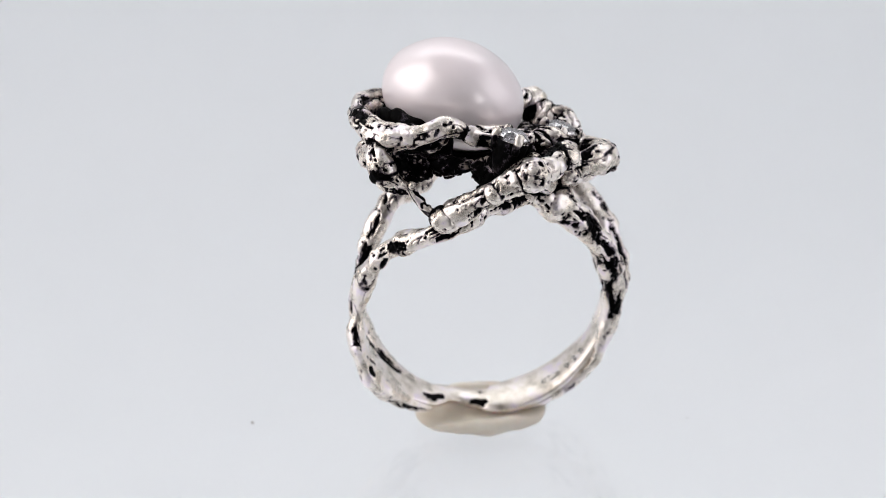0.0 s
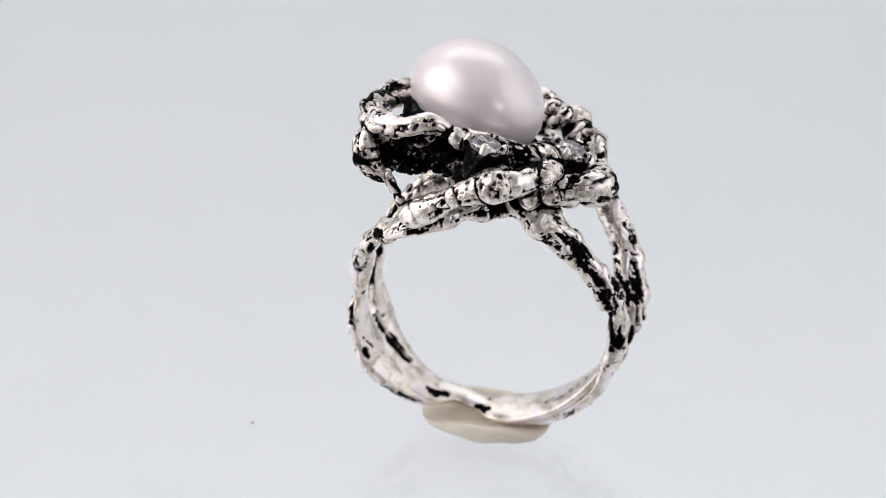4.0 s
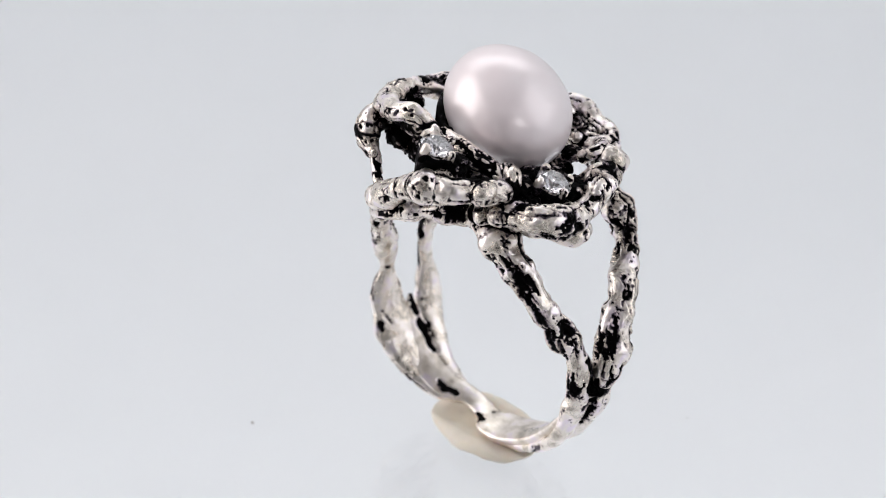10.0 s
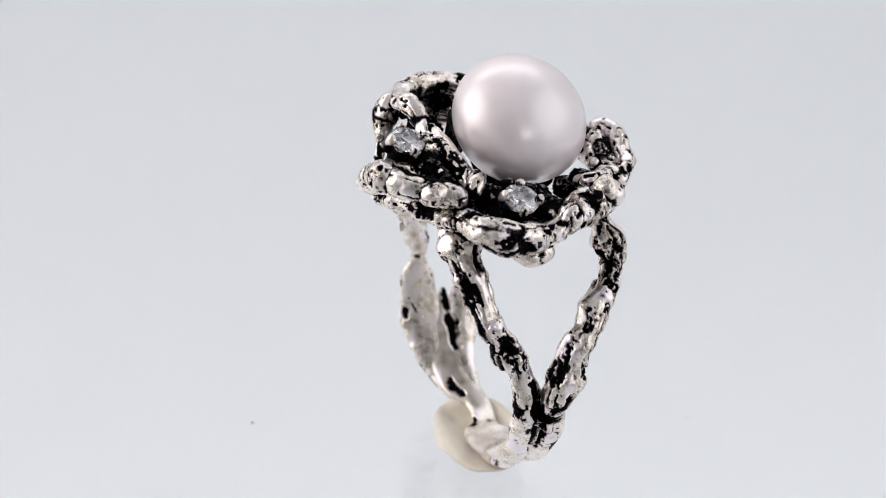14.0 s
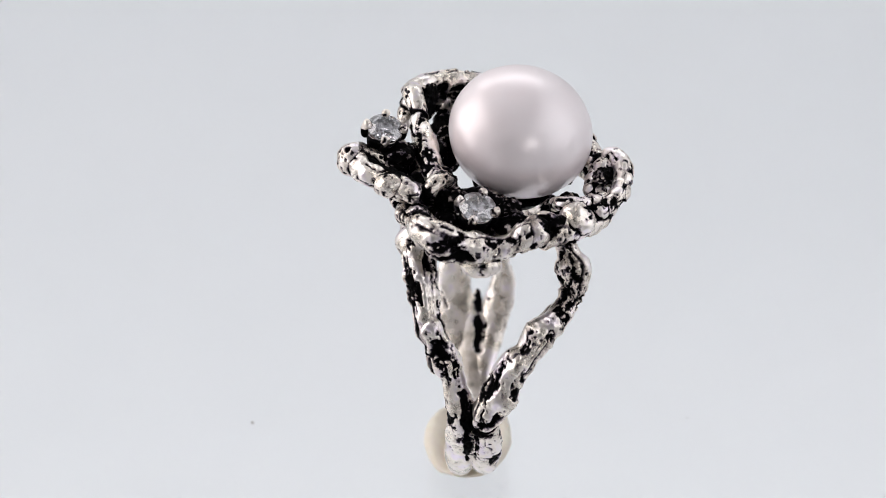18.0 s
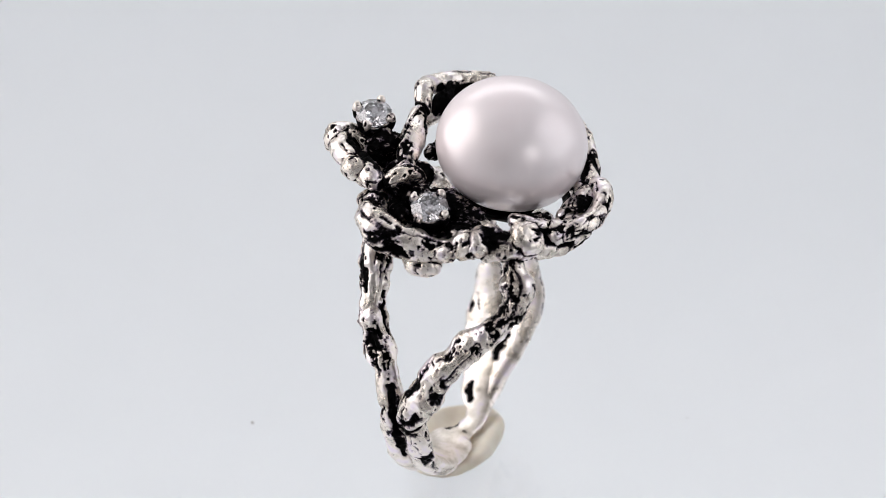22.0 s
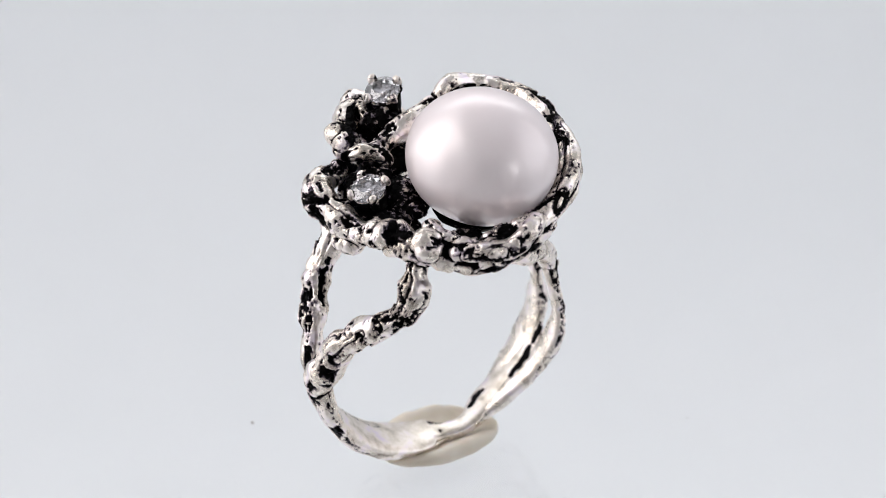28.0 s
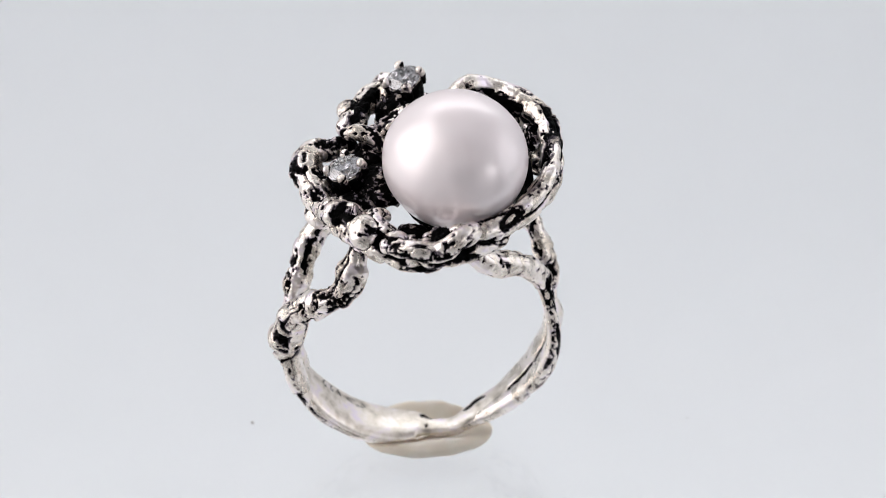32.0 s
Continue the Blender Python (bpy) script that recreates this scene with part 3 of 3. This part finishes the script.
# blackened body between the branches
def core(centre, axes, seed):
    v, f, o = knob(centre, axes, seed, 0.86)
    part("body", v, f, SILVER_DARK, ring, "blackened lumpy silver between the branches", o)


core((4.7, -4.0, 6.0), (2.0, 1.7, 1.7), 131)
core((8.2, 2.6, 2.8), (2.5, 2.6, 1.0), 133)
core((5.4, -0.6, 5.0), (2.3, 2.2, 1.3), 135)
core((6.4, 6.4, 2.8), (2.0, 2.4, 1.0), 137)
core((4.4, 3.0, 3.3), (1.5, 2.2, 1.0), 151)
core((-0.3, 11.4, 4.4), (1.3, 1.0, 0.9), 153)
core((3.0, -3.2, 5.2), (1.8, 1.5, 1.6), 139)
core((4.7, -3.5, 7.2), (1.5, 1.7, 1.0), 171)
core((5.7, 3.0, 4.4), (1.5, 2.2, 0.9), 173)
core((6.9, 5.7, 3.5), (1.5, 1.6, 0.9), 175)
core((6.6, 1.0, 5.0), (1.4, 1.6, 0.9), 177)
core((8.2, 0.8, 4.3), (1.1, 1.3, 0.8), 179)
core((5.5, 4.9, 3.9), (1.5, 1.5, 0.9), 181)
core((4.2, -4.0, 6.4), (1.9, 1.7, 0.9), 161)
core((2.4, 9.3, 3.4), (1.2, 1.0, 0.6), 163)
core((2.0, 8.2, 2.3), (1.7, 1.2, 0.8), 165)
core((-4.6, -1.6, 4.9), (1.6, 1.5, 1.0), 155)
core((-2.8, -2.7, 7.7), (2.3, 0.6, 1.3), 167)
core((-5.9, -0.6, 6.5), (0.8, 1.6, 1.1), 169)
core((-3.0, -1.4, 4.3), (1.5, 1.0, 1.2), 157)
core((-0.2, -1.6, 4.8), (1.9, 0.9, 0.75), 159)


def seat_wall(first, last):
    """The blackened rim that stands round the pearl's lower half, open towards the stones."""
    x, y, n = basis(HEAD)
    c = np.array((-0.4, 4.3, 2.6))
    verts, faces = [], []
    count = 72
    rows = [(5.0, -0.2), (5.6, 0.8), (5.9, 1.8), (6.0, 2.9), (5.6, 3.0), (5.3, 1.9), (4.8, 0.6), (4.4, -0.2)]
    for i in range(count + 1):
        a = radians(first + (last - first) * i / count)
        d = np.array((math.cos(a), math.sin(a), 0.0))
        d -= n * (d @ n)
        tall = 1 + 0.3 * math.exp(-((math.degrees(a) - 225) / 30)**2)
        for r, h in rows:
            verts.append(c + d * r + n * h * tall)
    m = len(rows)
    for i in range(count):
        for k in range(m):
            j = (k + 1) % m
            faces.append((i * m + k, i * m + j, (i + 1) * m + j, (i + 1) * m + k))
    faces.append(tuple(range(m)))
    faces.append(tuple(count * m + k for k in range(m - 1, -1, -1)))
    v = np.array(verts)
    v = v + 0.22 * np.stack([value_noise(v, 0.9, 141 + k) for k in range(3)], 1)
    part("seat_wall", v, faces, SILVER_DARK, ring, "blackened silver rim round the pearl", 0.6 + 0.4 * value_noise(v, 1.0, 147))


HEAD = (0.08, 0.25, 0.96)
seat_wall(120, 268)

# the pearl and its seat
v, f = ball((-0.34, 5.01, 7.32), (4.32, 5.28, 5.79), [[-0.317, -0.519, -0.794], [-0.554, -0.578, 0.599], [0.77, -0.63, 0.104]], 64, 96)
way = v - np.array((-0.34, 5.01, 7.32))
v = v + way * (0.012 * value_noise(v, 0.28, 5) + 0.004 * value_noise(v, 0.7, 6))[:, None]
part("pearl", v, f, PEARL, ring, "large white baroque pearl with pinkish lustre")
v, f = lathe((-0.2, 3.9, 1.9), HEAD, [(0.0, 0.0), (1.6, 0.0), (2.5, 0.4), (3.1, 1.1), (3.4, 1.7), (3.2, 1.7), (2.8, 1.2), (2.0, 0.6), (0.0, 0.4)], 48)
way = v - np.array((-0.2, 3.9, 3.0))
v = v + way * (0.06 * value_noise(v, 0.8, 9))[:, None]
part("pearl_cup", v, f, SILVER_DARK, ring, "blackened silver cup under the pearl", oxide=0.6 + 0.3 * value_noise(v, 0.9, 12))


def stone_setting(centre, normal, radius, turn):
    c = np.asarray(centre, float)
    x, y, n = basis(normal)
    x, y, n = x * 1.06, y * 1.06, n * 1.06
    v, f = lathe(c, normal, [(0.0, -2.8), (0.8, -2.8), (1.15, -1.5), (1.3, -0.6), (1.38, -0.14), (1.26, -0.14), (1.16, -0.6), (0.0, -1.75)], 28)
    v = v + (v - c) * (0.05 * value_noise(v, 1.3, 17))[:, None]
    # bright and dark spokes painted inside the cup imitate the stone's facet glints
    cup = part("stone_setting", v, f, SILVER_DARK, ring, "blackened cup with painted glint spokes inside and four bead-tipped prongs", oxide=np.where((np.arange(len(v)) < 28 * 5) | (np.arange(len(v)) % 28 // 2 % 3 == 0), 0.6 + 0.4 * value_noise(v, 1.0, 19), -0.6))
    v, f = cut_stone(c + n * 0.12, normal, radius * 1.06)
    stone = part("stone", v, f, STONE, cup, "clear round brilliant-cut stone", smooth=False)
    stone.visible_shadow = False
    for k in range(4):
        a = turn + k * math.pi / 2
        d = x * math.cos(a) + y * math.sin(a)
        rows = [(*(c + d * 1.2 - n * 1.0), 0.34), (*(c + d * 1.34 - n * 0.25), 0.34), (*(c + d * 1.30 + n * 0.14), 0.36), (*(c + d * 1.16 + n * 0.40), 0.45), (*(c + d * 1.06 + n * 0.50), 0.42)]
        v, f, o = strand(rows, seed=200 + k, rough=0.9, black=0.4, step=0.06, around=18)
        part("prong", v, f, SILVER_BRIGHT, cup, "", o + 0.8 * smooth_step(0.05, -0.25, (v - c) @ n / 1.12))


stone_setting((4.35, -4.4, 8.85), (0.26, 0.26, 0.93), 1.28, 0.5)
stone_setting((8.05, 3.5, 5.2), (0.30, 0.24, 0.92), 1.32, 0.2)

# stamped marks on the rubbed inside of the band
def on_band(along, across):
    """Places on the band's inner face: along in mm round the hoop from its lowest point, across in mm."""
    a = np.asarray(along) / 9.4
    r = np.array([9.0] * len(a))
    wall = BAND - np.array((2.7, 0.0, -9.0))
    wall_a, wall_r = np.arctan2(wall[:, 0], -wall[:, 2]), np.hypot(wall[:, 0], wall[:, 2])
    for k in range(len(a)):
        near = np.hypot((wall_a - a[k]) * 9.4, BAND[:, 1] - across[k]) < 0.22
        r[k] = wall_r[near].min() - 0.03 if near.any() else 9.2
    return np.stack([2.7 + r * np.sin(a), np.asarray(across), -9.0 - r * np.cos(a)], 1)


def stamp(text, along, across, size, turn):
    data = bpy.data.curves.new("mark", "FONT")
    data.body, data.size, data.resolution_u = text, size, 2
    ob = bpy.data.objects.new("mark", data)
    me = bpy.data.meshes.new_from_object(ob)
    p = np.array([v.co[:2] for v in me.vertices]) - np.array((0.25, 0.35)) * size
    faces = [tuple(f.vertices) for f in me.polygons]
    bpy.data.objects.remove(ob)
    bpy.data.curves.remove(data)
    c, n = math.cos(turn), math.sin(turn)
    return on_band(along + p[:, 0] * c - p[:, 1] * n, across + p[:, 0] * n + p[:, 1] * c), faces


verts, faces = [], []
for text, along, across in (("9", 7.0, 2.45), ("2", 7.8, 2.7), ("5", 8.6, 2.95)):
    v, f = stamp(text, along, across, 1.0, 0.35)
    faces += [tuple(len(verts) + k for k in g) for g in f]
    verts += list(v)
part("hallmark", verts, faces, OXIDE, ring, "small stamped 925 mark", smooth=False)
ang = np.linspace(0, 2 * math.pi, 40, endpoint=False)
loop = lambda grow: on_band(5.3 + (0.8 + grow) * np.cos(ang), 2.25 + (0.3 + grow) * np.sin(ang) + 0.10 * np.cos(ang))
verts = np.vstack([loop(0.045), loop(-0.045)])
faces = [(k, (k + 1) % 40, 40 + (k + 1) % 40, 40 + k) for k in range(40) if k not in (8, 9, 27, 28, 29)]
part("maker_mark", verts, faces, OXIDE, ring, "small stamped oval outline", smooth=False)

# ---- putty ----
pv, pf = ball((0.0, 0.0, 0.0), (1.0, 1.0, 1.0), None, 48, 80)
flat = np.hypot(pv[:, 0], pv[:, 1])
up = np.where(pv[:, 2] > 0, 0.95 * np.sqrt(np.clip(1 - flat**8, 0, 1)), pv[:, 2])
pv = np.stack([2.1 + 5.3 * pv[:, 0] + 0.6 * pv[:, 1], 1.6 + 3.5 * pv[:, 1], -19.7 + up], 1)
pv[:, 2] -= np.where(up > 0, 0.95 * np.exp(-((pv[:, 1] - 1.5 - 0.22 * (pv[:, 0] - 2.0)) / 2.2)**4) * np.minimum(up, 1), 0)     # pressed down under the band
pv[:, :2] += 0.10 * np.stack([value_noise(pv, 0.35, 301), value_noise(pv, 0.35, 302)], 1)
pv[:, 2] = np.maximum(pv[:, 2] + 0.14 * value_noise(pv, 0.7, 303) + 0.05 * value_noise(pv, 2.0, 304), GLASS)
putty = mesh_object("putty", pv, pf, PUTTY)
tagged(putty, "cream putty pad that holds the ring upright", "putty")


# ---- dust ----
def dust(x, y, size, seed):
    v, f, o = knob((x, y, GLASS + size * 0.5), (size, size * 1.3, size * 0.6), seed)
    tagged(mesh_object("dust_speck", v, f, DUST), "tiny grey speck of dust on the glass plate", "dust", group="specks of dust")


dust(-16.33, 0.76, 0.13, 401)
dust(18.96, 1.57, 0.07, 405)


def motions():
    rows = []
    for k in range(17):
        t = 2.0 * k
        a = TURN_RATE * t + 0.00599 * (t - 16)**2
        rows.append((t, pose(0, 0, 0, 0, 0, -a)))
    walk(ring, rows)
    walk(putty, rows)


motions()
